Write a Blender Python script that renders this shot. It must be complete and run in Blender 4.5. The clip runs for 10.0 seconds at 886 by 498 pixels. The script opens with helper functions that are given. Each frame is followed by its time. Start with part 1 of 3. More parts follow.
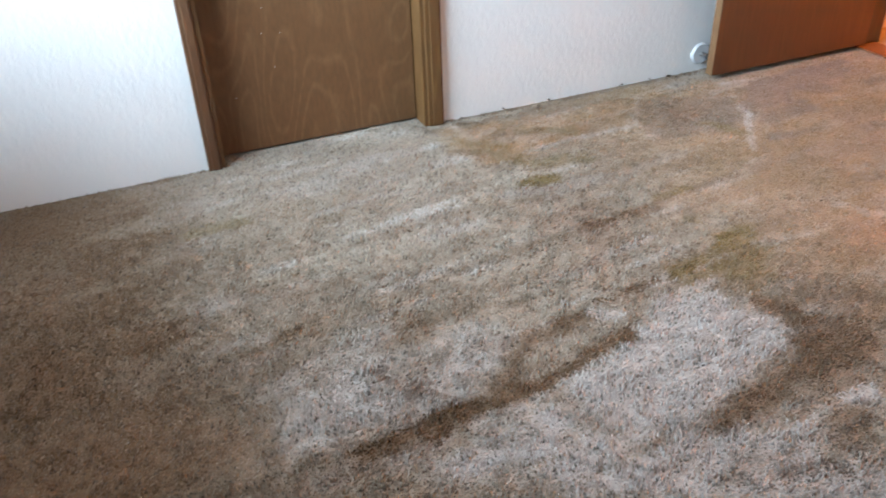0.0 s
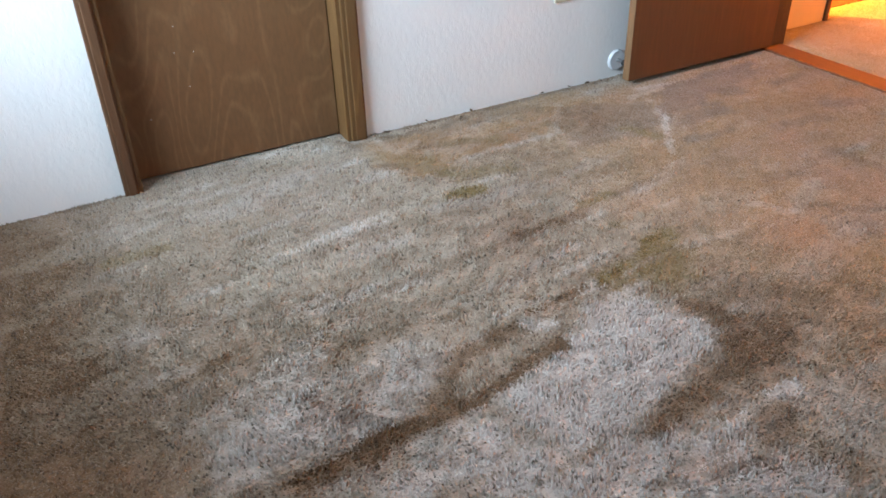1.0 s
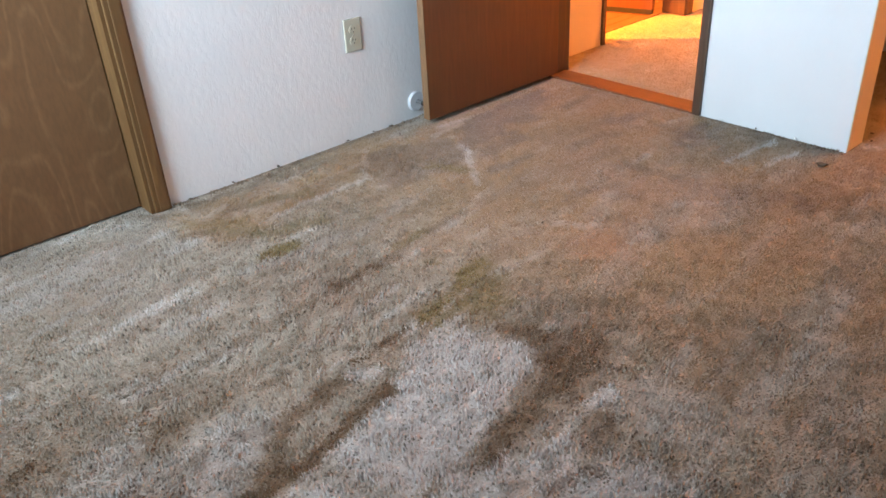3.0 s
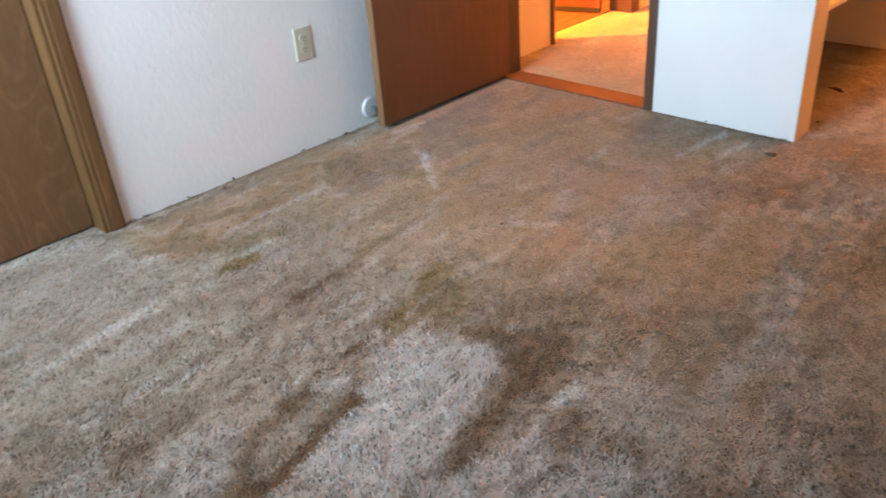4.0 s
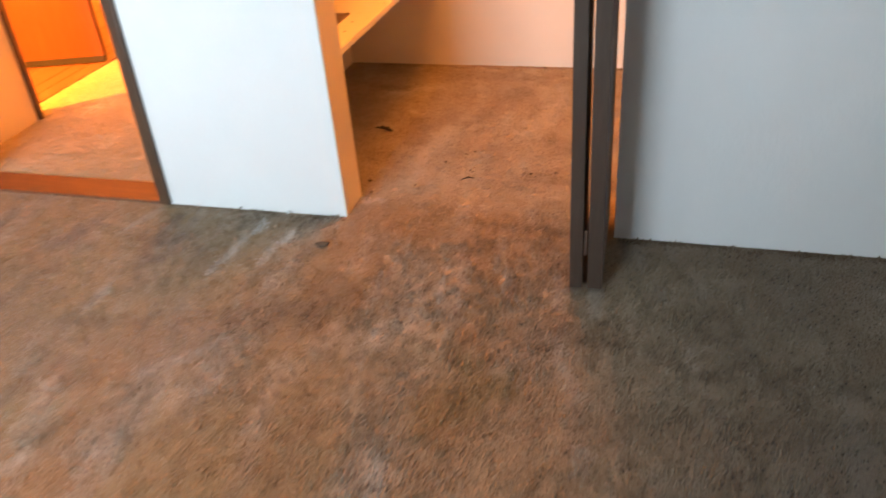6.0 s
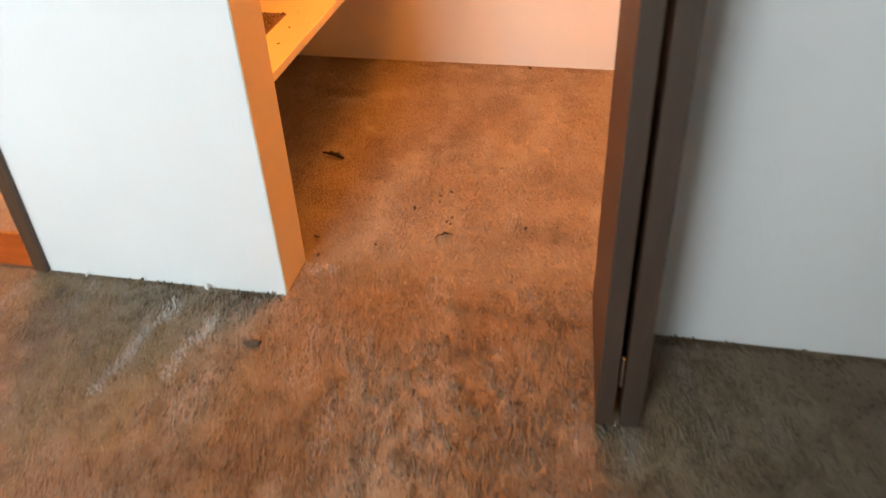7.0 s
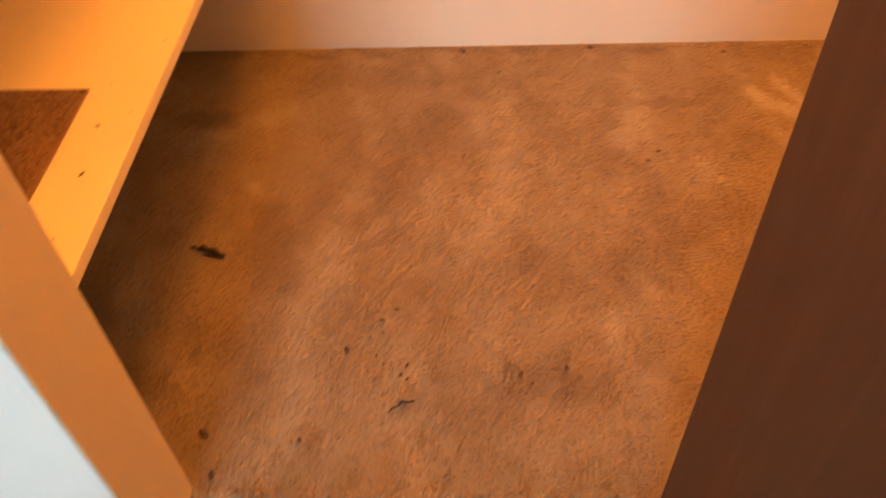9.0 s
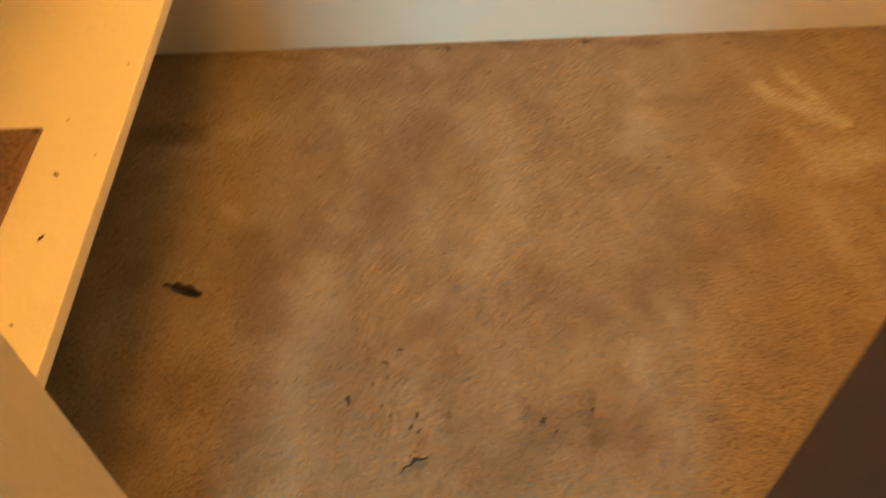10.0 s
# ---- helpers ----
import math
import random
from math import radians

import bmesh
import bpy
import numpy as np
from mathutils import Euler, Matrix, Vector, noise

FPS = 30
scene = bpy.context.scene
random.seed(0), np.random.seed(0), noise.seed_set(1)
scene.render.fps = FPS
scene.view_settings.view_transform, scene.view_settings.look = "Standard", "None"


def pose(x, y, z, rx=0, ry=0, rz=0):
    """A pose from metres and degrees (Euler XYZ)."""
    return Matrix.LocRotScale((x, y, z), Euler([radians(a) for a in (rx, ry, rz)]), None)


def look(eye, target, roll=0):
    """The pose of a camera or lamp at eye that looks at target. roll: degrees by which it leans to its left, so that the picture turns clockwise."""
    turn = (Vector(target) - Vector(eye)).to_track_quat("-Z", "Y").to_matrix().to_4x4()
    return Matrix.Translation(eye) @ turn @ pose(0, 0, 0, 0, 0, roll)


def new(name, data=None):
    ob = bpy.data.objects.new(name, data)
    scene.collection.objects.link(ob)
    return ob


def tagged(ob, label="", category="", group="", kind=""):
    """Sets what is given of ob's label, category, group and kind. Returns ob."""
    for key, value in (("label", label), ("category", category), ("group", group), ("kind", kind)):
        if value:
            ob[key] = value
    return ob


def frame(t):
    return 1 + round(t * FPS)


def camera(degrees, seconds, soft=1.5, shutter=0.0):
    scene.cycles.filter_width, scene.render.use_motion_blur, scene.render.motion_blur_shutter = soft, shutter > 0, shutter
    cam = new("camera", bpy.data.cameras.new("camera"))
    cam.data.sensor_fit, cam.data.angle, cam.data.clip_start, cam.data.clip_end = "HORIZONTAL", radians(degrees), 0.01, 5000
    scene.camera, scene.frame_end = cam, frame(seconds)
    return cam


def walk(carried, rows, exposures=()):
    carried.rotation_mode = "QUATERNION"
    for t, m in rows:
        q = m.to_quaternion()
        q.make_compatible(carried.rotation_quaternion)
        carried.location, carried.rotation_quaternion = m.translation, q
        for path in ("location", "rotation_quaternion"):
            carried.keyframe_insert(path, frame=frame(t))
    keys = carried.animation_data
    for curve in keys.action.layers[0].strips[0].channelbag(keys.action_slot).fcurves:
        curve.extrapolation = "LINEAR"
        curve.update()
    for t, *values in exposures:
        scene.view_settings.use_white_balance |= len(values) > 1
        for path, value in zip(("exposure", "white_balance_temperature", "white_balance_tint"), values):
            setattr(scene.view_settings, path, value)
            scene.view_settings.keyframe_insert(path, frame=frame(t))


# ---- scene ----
cam = camera(57.9, 10.0, soft=1.5, shutter=0.45)
PATH = [
    (0, (0.326, 0.167, 1.105), (0.953, 1.726, 0.021), -2.2),
    (0.5, (0.33, 0.185, 1.117), (1.073, 1.709, 0.056), -1.9),
    (1, (0.342, 0.188, 1.114), (1.128, 1.68, 0.04), -1.8),
    (1.5, (0.357, 0.182, 1.115), (1.19, 1.655, 0.049), -2.2),
    (2, (0.38, 0.17, 1.117), (1.308, 1.605, 0.078), -3.1),
    (2.5, (0.411, 0.15, 1.118), (1.491, 1.5, 0.112), -3.2),
    (4, (0.42, 0.151, 1.124), (1.62, 1.403, 0.128), -4.6),
    (4.5, (0.543, 0.077, 1.092), (1.952, 1.082, 0.089), -7.0),
    (5, (0.836, 0.089, 1.087), (2.309, 0.968, 0.059), -7.7),
    (5.5, (1.042, 0.17, 1.063), (2.577, 0.928, 0.027), -6.1),
    (6, (1.279, 0.29, 1.087), (2.887, 0.798, 0.013), -4.8),
    (6.2, (1.392, 0.308, 1.074), (3.002, 0.761, -0.022), -4.5),
    (7.5, (2.085, 0.607, 1.04), (3.621, 0.931, -0.199), -2.5),
    (8, (2.266, 0.631, 1.024), (3.76, 0.886, -0.281), -4.7),
    (8.5, (2.525, 0.653, 0.996), (3.876, 0.931, -0.452), -3.9),
    (9, (2.643, 0.714, 1.019), (4.003, 0.801, -0.444), -3.1),
    (9.5, (2.702, 0.767, 1.056), (4.11, 0.558, -0.349), 0.5),
    (10, (2.795, 0.788, 0.99), (4.101, 0.77, -0.525), -1.8),
]
EXPOSURES = [(0.0, 0.1, 6050, 10), (0.5, 0.0, 6000, 10), (2.0, -0.06, 6050, 10), (4.0, -0.12, 6050, 10), (4.8, 0.12, 6050, 10), (5.4, 0.10, 6250, 10), (6.0, 0.02, 6500, 10), (7.5, -0.05, 7100, 10), (8.6, 0.0, 6900, 10), (9.0, -0.2, 7100, 8), (9.5, -0.40, 7000, -14), (10.0, -0.34, 4500, -40)]
walk(cam, [(t, look(eye, target, roll)) for t, eye, target, roll in PATH], EXPOSURES)

# ---- light ----
def make_world():
    w = bpy.data.worlds.new("sky")
    w.use_nodes = True
    nt = w.node_tree
    sky = nt.nodes.new("ShaderNodeTexSky")
    sky.sky_type, sky.sun_disc = "NISHITA", False
    sky.sun_elevation, sky.sun_rotation = radians(40), radians(200)
    nt.links.new(sky.outputs[0], nt.nodes["Background"].inputs[0])
    nt.nodes["Background"].inputs[1].default_value = 0.08
    scene.world = w


def lamp(name, kind, energy, colour, at, radius=0.05, size=None, target=None):
    d = bpy.data.lights.new(name, kind)
    d.energy, d.color = energy, colour
    if kind == "AREA":
        d.shape, d.size, d.size_y = "RECTANGLE", size[0], size[1]
    else:
        d.shadow_soft_size = radius
    ob = new(name, d)
    ob.matrix_world = look(at, target) if target else pose(*at)
    return ob


WARM = (1.0, 0.315, 0.042)
make_world()
day = lamp("window_daylight", "AREA", 86, (0.73, 0.885, 1.0), (-0.86, 1.66, 1.55), size=(1.3, 1.15), target=(1.0, 2.24, 1.46))
day.data.spread = radians(106)
lamp("closet_bulb", "POINT", 110, WARM, (3.72, 0.69, 2.25), 0.22)
lamp("hall_bulb", "POINT", 98, WARM, (4.15, 2.31, 2.25), 0.06)
lamp("bathroom_bulb", "POINT", 1300, WARM, (3.13, 3.15, 2.05), 0.03)

# ---- materials ----
def mat(name, colour, rough=0.6, metallic=0.0):
    m = bpy.data.materials.new(name)
    m.use_nodes = True
    nt = m.node_tree
    b = nt.nodes["Principled BSDF"]
    b.inputs["Base Color"].default_value = (*colour, 1)
    b.inputs["Roughness"].default_value = rough
    b.inputs["Metallic"].default_value = metallic
    return m, nt, b


def node(nt, kind, **ins):
    n = nt.nodes.new(kind)
    for key, value in ins.items():
        n.inputs[key.replace("_", " ")].default_value = value
    return n


def coords(nt, scale=(1, 1, 1)):
    tc = nt.nodes.new("ShaderNodeTexCoord")
    mp = nt.nodes.new("ShaderNodeMapping")
    mp.inputs["Scale"].default_value = scale
    nt.links.new(tc.outputs["Object"], mp.inputs["Vector"])
    return mp.outputs["Vector"]


def noise_tex(nt, vec, scale, detail=4.0, rough=0.55):
    n = node(nt, "ShaderNodeTexNoise", Scale=scale, Detail=detail, Roughness=rough)
    nt.links.new(vec, n.inputs["Vector"])
    return n.outputs["Fac"]


def ramp(nt, fac, *stops):
    r = nt.nodes.new("ShaderNodeValToRGB")
    els = r.color_ramp.elements
    while len(els) < len(stops):
        els.new(0.5)
    for e, (p, c) in zip(els, stops):
        e.position, e.color = p, (*c, 1) if len(c) == 3 else c
    nt.links.new(fac, r.inputs["Fac"])
    return r.outputs["Color"]


def mixed(nt, fac, a, b, mode="MIX"):
    m = nt.nodes.new("ShaderNodeMix")
    m.data_type, m.blend_type = "RGBA", mode
    for socket, value in ((m.inputs[0], fac), (m.inputs[6], a), (m.inputs[7], b)):
        if isinstance(value, (int, float)):
            socket.default_value = value
        elif isinstance(value, tuple):
            socket.default_value = (*value, 1)
        else:
            nt.links.new(value, socket)
    return m.outputs[2]


def bump(nt, b, height, strength, distance):
    n = node(nt, "ShaderNodeBump", Strength=strength, Distance=distance)
    nt.links.new(height, n.inputs["Height"])
    nt.links.new(n.outputs["Normal"], b.inputs["Normal"])


def wall_paint(name, colour):
    """Rolled white paint over a knock-down plaster texture."""
    m, nt, b = mat(name, colour, 0.55)
    v = coords(nt, (1, 1, 0.55))
    stain = noise_tex(nt, coords(nt), 2.2, 5)
    grime = ramp(nt, stain, (0.3, tuple(c * 0.93 for c in colour)), (0.7, colour))
    nt.links.new(grime, b.inputs["Base Color"])
    lumps = ramp(nt, noise_tex(nt, v, 75, 3), (0.42, (0, 0, 0)), (0.6, (1, 1, 1)))
    fine = noise_tex(nt, coords(nt), 320, 2)
    both = mixed(nt, 0.25, lumps, fine)
    bump(nt, b, both, 0.13, 0.003)
    return m


def wood(name, dark, light, rough=0.45, along="z", scale=1.0, strength=0.15, rings_per=7.0, seam=0.16, stretch=0.8):
    """Stained veneer with cathedral figure along one axis."""
    m, nt, b = mat(name, dark, rough)
    s = {"z": (9, 9, stretch), "x": (0.8, 9, 9), "y": (9, 0.8, 9)}[along]
    s = tuple(q * scale for q in s)
    v = coords(nt, s)
    warp = noise_tex(nt, v, 0.8, 1.2, 0.4)
    rings = node(nt, "ShaderNodeMath")
    rings.operation = "MULTIPLY"
    rings.inputs[1].default_value = rings_per
    nt.links.new(warp, rings.inputs[0])
    frac = node(nt, "ShaderNodeMath")
    frac.operation = "PINGPONG"
    frac.inputs[1].default_value = 0.5
    nt.links.new(rings.outputs[0], frac.inputs[0])
    figure = ramp(nt, frac.outputs[0], (0.02, (0.25, 0.25, 0.25)), (seam, (1, 1, 1)))
    pores = noise_tex(nt, coords(nt, tuple(q * 14 for q in s)), 1.0, 3)
    blot = noise_tex(nt, coords(nt), 3.0, 3)
    col = mixed(nt, figure, light, dark)
    col = mixed(nt, ramp(nt, pores, (0.35, (0.4, 0.4, 0.4)), (0.6, (0, 0, 0))), col, tuple(c * 0.6 for c in dark))
    col = mixed(nt, ramp(nt, blot, (0.35, (0.3, 0.3, 0.3)), (0.7, (0, 0, 0))), col, tuple(c * 0.75 for c in dark))
    nt.links.new(col, b.inputs["Base Color"])
    bump(nt, b, pores, strength, 0.001)
    return m


def carpet_mat(name, clean, brown, olive, pale, uneven=1.0, tan=(0.238, 0.160, 0.067)):
    """Cut-pile carpet; soiling and some painted light and shade come from the stain masks stored on the pile."""
    m, nt, b = mat(name, clean, 0.95)
    b.inputs["Specular IOR Level"].default_value = 0.1
    b.inputs["Sheen Weight"].default_value = 0.25
    b.inputs["Sheen Roughness"].default_value = 0.6

    def mask(key):
        a = nt.nodes.new("ShaderNodeAttribute")
        a.attribute_name = key
        return a.outputs["Fac"]
    tone = noise_tex(nt, coords(nt), 5.5, 5, 0.6)
    col = mixed(nt, ramp(nt, tone, (0.36, (0.2 + 0.3 * uneven,) * 3), (0.62, (0, 0, 0))), clean, tuple(c * k for c, k in zip(clean, (0.72, 0.66, 0.58))))
    col = mixed(nt, mask("tan"), col, tan)
    col = mixed(nt, mask("pale"), col, pale)
    col = mixed(nt, mask("brown"), col, brown)
    col = mixed(nt, mask("olive"), col, olive)
    geo = nt.nodes.new("ShaderNodeNewGeometry")
    vary = ramp(nt, geo.outputs["Random Per Island"], (0.0, (1 - 0.55 * uneven, 1 - 0.57 * uneven, 1 - 0.60 * uneven)),
                (0.14, (1 - 0.05 * uneven,) * 3), (1.0, (1 + 0.14 * uneven,) * 3))
    vary = mixed(nt, mask("tan"), vary, mixed(nt, 0.65, vary, (1.0, 1.0, 1.0)))
    col = mixed(nt, 1.0, col, vary, "MULTIPLY")
    nt.links.new(col, b.inputs["Base Color"])
    bump(nt, b, noise_tex(nt, coords(nt), 420, 3), 0.5, 0.002)
    return m


M_WALL = wall_paint("white_wall_paint", (0.765, 0.775, 0.765))
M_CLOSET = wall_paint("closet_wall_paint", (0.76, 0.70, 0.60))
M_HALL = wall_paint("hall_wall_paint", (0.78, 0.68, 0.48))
M_CEIL = wall_paint("ceiling_paint", (0.78, 0.78, 0.76))
M_DOOR = wood("brown_oak_veneer", (0.150, 0.072, 0.026), (0.205, 0.108, 0.044), 0.58, scale=0.75, rings_per=13.0, seam=0.20, stretch=3.0)
M_DOOR2 = wood("red_brown_veneer", (0.135, 0.050, 0.015), (0.155, 0.061, 0.019), 0.5, scale=0.6)
M_TRIM = wood("stained_trim_wood", (0.130, 0.064, 0.020), (0.200, 0.106, 0.032), 0.52, scale=2.0)
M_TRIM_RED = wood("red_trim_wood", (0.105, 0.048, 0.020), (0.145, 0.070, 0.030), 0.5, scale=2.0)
M_TRIM_DARK = wood("dark_jamb_wood", (0.082, 0.043, 0.022), (0.115, 0.062, 0.032), 0.5, scale=2.0)
M_BIFOLD = wood("bifold_veneer", (0.088, 0.039, 0.020), (0.106, 0.049, 0.026), 0.55, scale=0.8)
M_EDGE = wood("raw_edge_wood", (0.20, 0.105, 0.045), (0.26, 0.145, 0.065), 0.55, scale=2.0)
M_BIFOLD_EDGE = wood("bifold_edge_wood", (0.054, 0.033, 0.021), (0.066, 0.040, 0.026), 0.6, scale=2.0)
M_SILL = wood("orange_threshold_wood", (0.15, 0.052, 0.016), (0.19, 0.068, 0.022), 0.6, along="y", scale=2.0)
M_PLANK = wood("floor_plank_wood", (0.16, 0.055, 0.016), (0.21, 0.080, 0.025), 0.5, along="x", scale=1.6)
M_SHELF = wall_paint("cream_shelf_paint", (0.82, 0.71, 0.44))
# the closet lamp's warmth is put into this colour
M_REVEAL_TINT = wall_paint("reveal_lamp_tint", (0.74, 0.62, 0.40))
# the bedroom's pale colour also carries the bluish white of daylight
M_CARPET = carpet_mat("beige_cut_pile", (0.332, 0.280, 0.216), (0.116, 0.068, 0.030), (0.158, 0.105, 0.030), (0.56, 0.53, 0.50), 1.1, (0.250, 0.150, 0.056))
M_MATTED = carpet_mat("matted_cut_pile", (0.275, 0.210, 0.136), (0.098, 0.054, 0.022), (0.140, 0.090, 0.026), (0.40, 0.34, 0.26), 0.16)
M_HALL_CARPET = carpet_mat("hall_cut_pile", (0.36, 0.25, 0.125), (0.3, 0.2, 0.12), (0.3, 0.22, 0.1), (0.6, 0.5, 0.4), 0.12)
M_OFFCUT = carpet_mat("brown_offcut_pile", (0.205, 0.118, 0.060), (0.1, 0.05, 0.03), (0.1, 0.06, 0.03), (0.26, 0.16, 0.1))
M_PLATE = mat("ivory_plastic", (0.50, 0.47, 0.36), 0.4)[0]
M_SLOT = mat("dark_slot", (0.03, 0.028, 0.025), 0.7)[0]
M_STEEL = mat("dull_steel", (0.45, 0.45, 0.44), 0.35, 1.0)[0]
M_WHITE = mat("white_plastic", (0.56, 0.58, 0.60), 0.3)[0]
M_RUBBER = mat("black_rubber", (0.02, 0.02, 0.02), 0.7)[0]
M_GLASS = mat("window_glass", (1, 1, 1), 0.02)[0]
M_GLASS.node_tree.nodes["Principled BSDF"].inputs["Transmission Weight"].default_value = 1.0


def crumb_mat(name, colour):
    m, nt, b = mat(name, colour, 0.85)
    nt.links.new(ramp(nt, noise_tex(nt, coords(nt), 400, 3), (0.3, tuple(c * 0.5 for c in colour)), (0.7, tuple(c * 1.5 for c in colour))), b.inputs["Base Color"])
    return m


M_BARK = crumb_mat("dark_bark", (0.035, 0.022, 0.014))
M_CRUMB = crumb_mat("brown_crumb", (0.075, 0.048, 0.028))

# ---- builders ----
def finish(name, bm, material, parent=None, label="", smooth=False):
    me = bpy.data.meshes.new(name)
    bmesh.ops.recalc_face_normals(bm, faces=bm.faces)
    for f in bm.faces:
        f.smooth = smooth
    bm.to_mesh(me)
    bm.free()
    me.materials.append(material)
    ob = new(name, me)
    if parent:
        ob.parent = parent
    if label:
        ob["label"] = label
    return ob


def part(name, bm, material, parent, label="", smooth=False):
    return finish(name, bm, material, parent, label, smooth)


def add_box(bm, lo, hi, bevel=0.0, segments=2):
    made = bmesh.ops.create_cube(bm, size=1.0)["verts"]
    size, mid = [b - a for a, b in zip(lo, hi)], [(a + b) / 2 for a, b in zip(lo, hi)]
    for v in made:
        v.co = Vector([c * s + m for c, s, m in zip(v.co, size, mid)])
    if bevel:
        edges = list({e for v in made for e in v.link_edges})
        bmesh.ops.bevel(bm, geom=edges, offset=bevel, segments=segments, affect="EDGES", profile=0.6)
    return bm


def box(lo, hi, bevel=0.0):
    return add_box(bmesh.new(), lo, hi, bevel)


def boxes(*pairs):
    bm = bmesh.new()
    for lo, hi in pairs:
        add_box(bm, lo, hi)
    return bm


def add_disc(bm, at, axis, radius, depth, sides=24, radius2=None):
    turn = Vector(axis).to_track_quat("Z", "Y").to_matrix().to_4x4()
    bmesh.ops.create_cone(bm, cap_ends=True, segments=sides, radius1=radius, radius2=radius if radius2 is None else radius2, depth=depth,
                          matrix=Matrix.Translation(at) @ turn)
    return bm


def tube(points, radii, sides=7):
    """A tapered tube through the points."""
    bm = bmesh.new()
    rings = []
    for i, p in enumerate(points):
        p = Vector(p)
        way = (Vector(points[min(i + 1, len(points) - 1)]) - Vector(points[max(i - 1, 0)])).normalized()
        q = way.to_track_quat("Z", "Y")
        rings.append([bm.verts.new(p + q @ Vector((math.cos(a) * radii[i], math.sin(a) * radii[i], 0)))
                      for a in (2 * math.pi * k / sides for k in range(sides))])
    for a, b in zip(rings, rings[1:]):
        for k in range(sides):
            bm.faces.new((a[k], a[(k + 1) % sides], b[(k + 1) % sides], b[k]))
    bm.faces.new(rings[0])
    bm.faces.new(rings[-1])
    return bm


def thing(name, label, category, at=(0, 0, 0), group="", kind=""):
    ob = new(name)
    ob.matrix_world = pose(*at)
    return tagged(ob, label, category, group, kind)


def structure(name, bm, material, label, category):
    return tagged(finish(name, bm, material), label, category, kind="structure")


# ---- plan ----
NORTH, EAST, WEST, SOUTH, TOP, THICK = 2.487, 3.028, -0.90, -1.30, 2.44, 0.115
EAST_B, NORTH_B = EAST + THICK, NORTH + THICK
D1_L, D1_R = 0.535, 1.219            # clear width of the cupboard doorway in the north wall
DW_S, DW_N = 1.690, 2.402            # clear width of the hall doorway in the east wall
CL_S, CL_N = 0.390, 1.111            # clear width of the closet opening
BACK = 4.223                         # the closet's back wall
HALL_N, HALL_S, HALL_E = 2.530, 1.655, 6.0
B3_L, B3_R = 3.560, 4.235            # bathroom doorway in the hall's north wall
HEAD = 2.03

structure("wall_north", boxes(
    ((WEST - 0.1, NORTH, -0.05), (D1_L, NORTH_B, TOP)), ((D1_R, NORTH, -0.05), (EAST, NORTH_B, TOP)),
    ((D1_L, NORTH, HEAD), (D1_R, NORTH_B, TOP))), M_WALL, "white painted wall with knock-down texture", "wall")
structure("wall_east", boxes(
    ((EAST, DW_N + 0.016, -0.05), (EAST_B, NORTH_B, TOP)), ((EAST, DW_S - 0.016, HEAD), (EAST_B, DW_N + 0.016, TOP)),
    ((EAST, CL_N, -0.05), (EAST_B, DW_S - 0.016, TOP)), ((EAST, CL_S, HEAD), (EAST_B, CL_N, TOP)),
    ((EAST, SOUTH - 0.1, -0.05), (EAST_B, CL_S, TOP))), M_WALL, "white painted wall between hall doorway and closet", "wall")
structure("wall_south", box((WEST - 0.1, SOUTH - 0.1, -0.05), (EAST, SOUTH, TOP)), M_WALL, "plain white painted wall", "wall")
WIN = (0.98, 2.34, 0.95, 2.15)
structure("wall_west", boxes(
    ((WEST - 0.1, SOUTH, -0.05), (WEST, WIN[0], TOP)), ((WEST - 0.1, WIN[1], -0.05), (WEST, NORTH, TOP)),
    ((WEST - 0.1, WIN[0], -0.05), (WEST, WIN[1], WIN[2])), ((WEST - 0.1, WIN[0], WIN[3]), (WEST, WIN[1], TOP))),
    M_WALL, "white painted wall with a window", "wall")
structure("ceiling", box((WEST - 0.1, SOUTH - 0.1, TOP), (HALL_E + 0.1, 4.9, TOP + 0.1)), M_CEIL, "plain white ceiling", "ceiling")
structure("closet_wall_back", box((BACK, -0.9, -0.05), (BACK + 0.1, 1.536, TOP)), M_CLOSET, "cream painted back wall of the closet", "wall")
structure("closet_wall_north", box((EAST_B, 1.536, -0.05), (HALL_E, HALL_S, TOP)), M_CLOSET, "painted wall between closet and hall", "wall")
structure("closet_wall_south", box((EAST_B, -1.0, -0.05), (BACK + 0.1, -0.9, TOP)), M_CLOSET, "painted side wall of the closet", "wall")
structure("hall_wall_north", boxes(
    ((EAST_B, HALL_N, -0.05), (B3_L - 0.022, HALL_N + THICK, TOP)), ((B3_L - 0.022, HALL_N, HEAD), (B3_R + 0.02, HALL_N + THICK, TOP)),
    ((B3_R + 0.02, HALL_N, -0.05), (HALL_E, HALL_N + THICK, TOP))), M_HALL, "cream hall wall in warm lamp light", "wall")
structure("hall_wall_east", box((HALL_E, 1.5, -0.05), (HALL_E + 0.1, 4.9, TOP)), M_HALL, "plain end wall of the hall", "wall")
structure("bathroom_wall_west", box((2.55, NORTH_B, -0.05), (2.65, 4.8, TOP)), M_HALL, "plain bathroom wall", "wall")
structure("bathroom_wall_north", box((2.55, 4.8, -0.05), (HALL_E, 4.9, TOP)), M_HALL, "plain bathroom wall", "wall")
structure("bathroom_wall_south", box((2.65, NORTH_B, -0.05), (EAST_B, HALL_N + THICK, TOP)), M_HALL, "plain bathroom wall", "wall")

# added thin skin whose ochre imitates lamp light on the wall's side
structure("trim_reveal_tint", box((EAST + 0.001, CL_N - 0.0025, 0.0), (EAST_B + 0.001, CL_N - 0.0005, HEAD), 0.0008), M_REVEAL_TINT, "plaster side of the closet opening, tinted ochre for the lamp light", "wall trim")

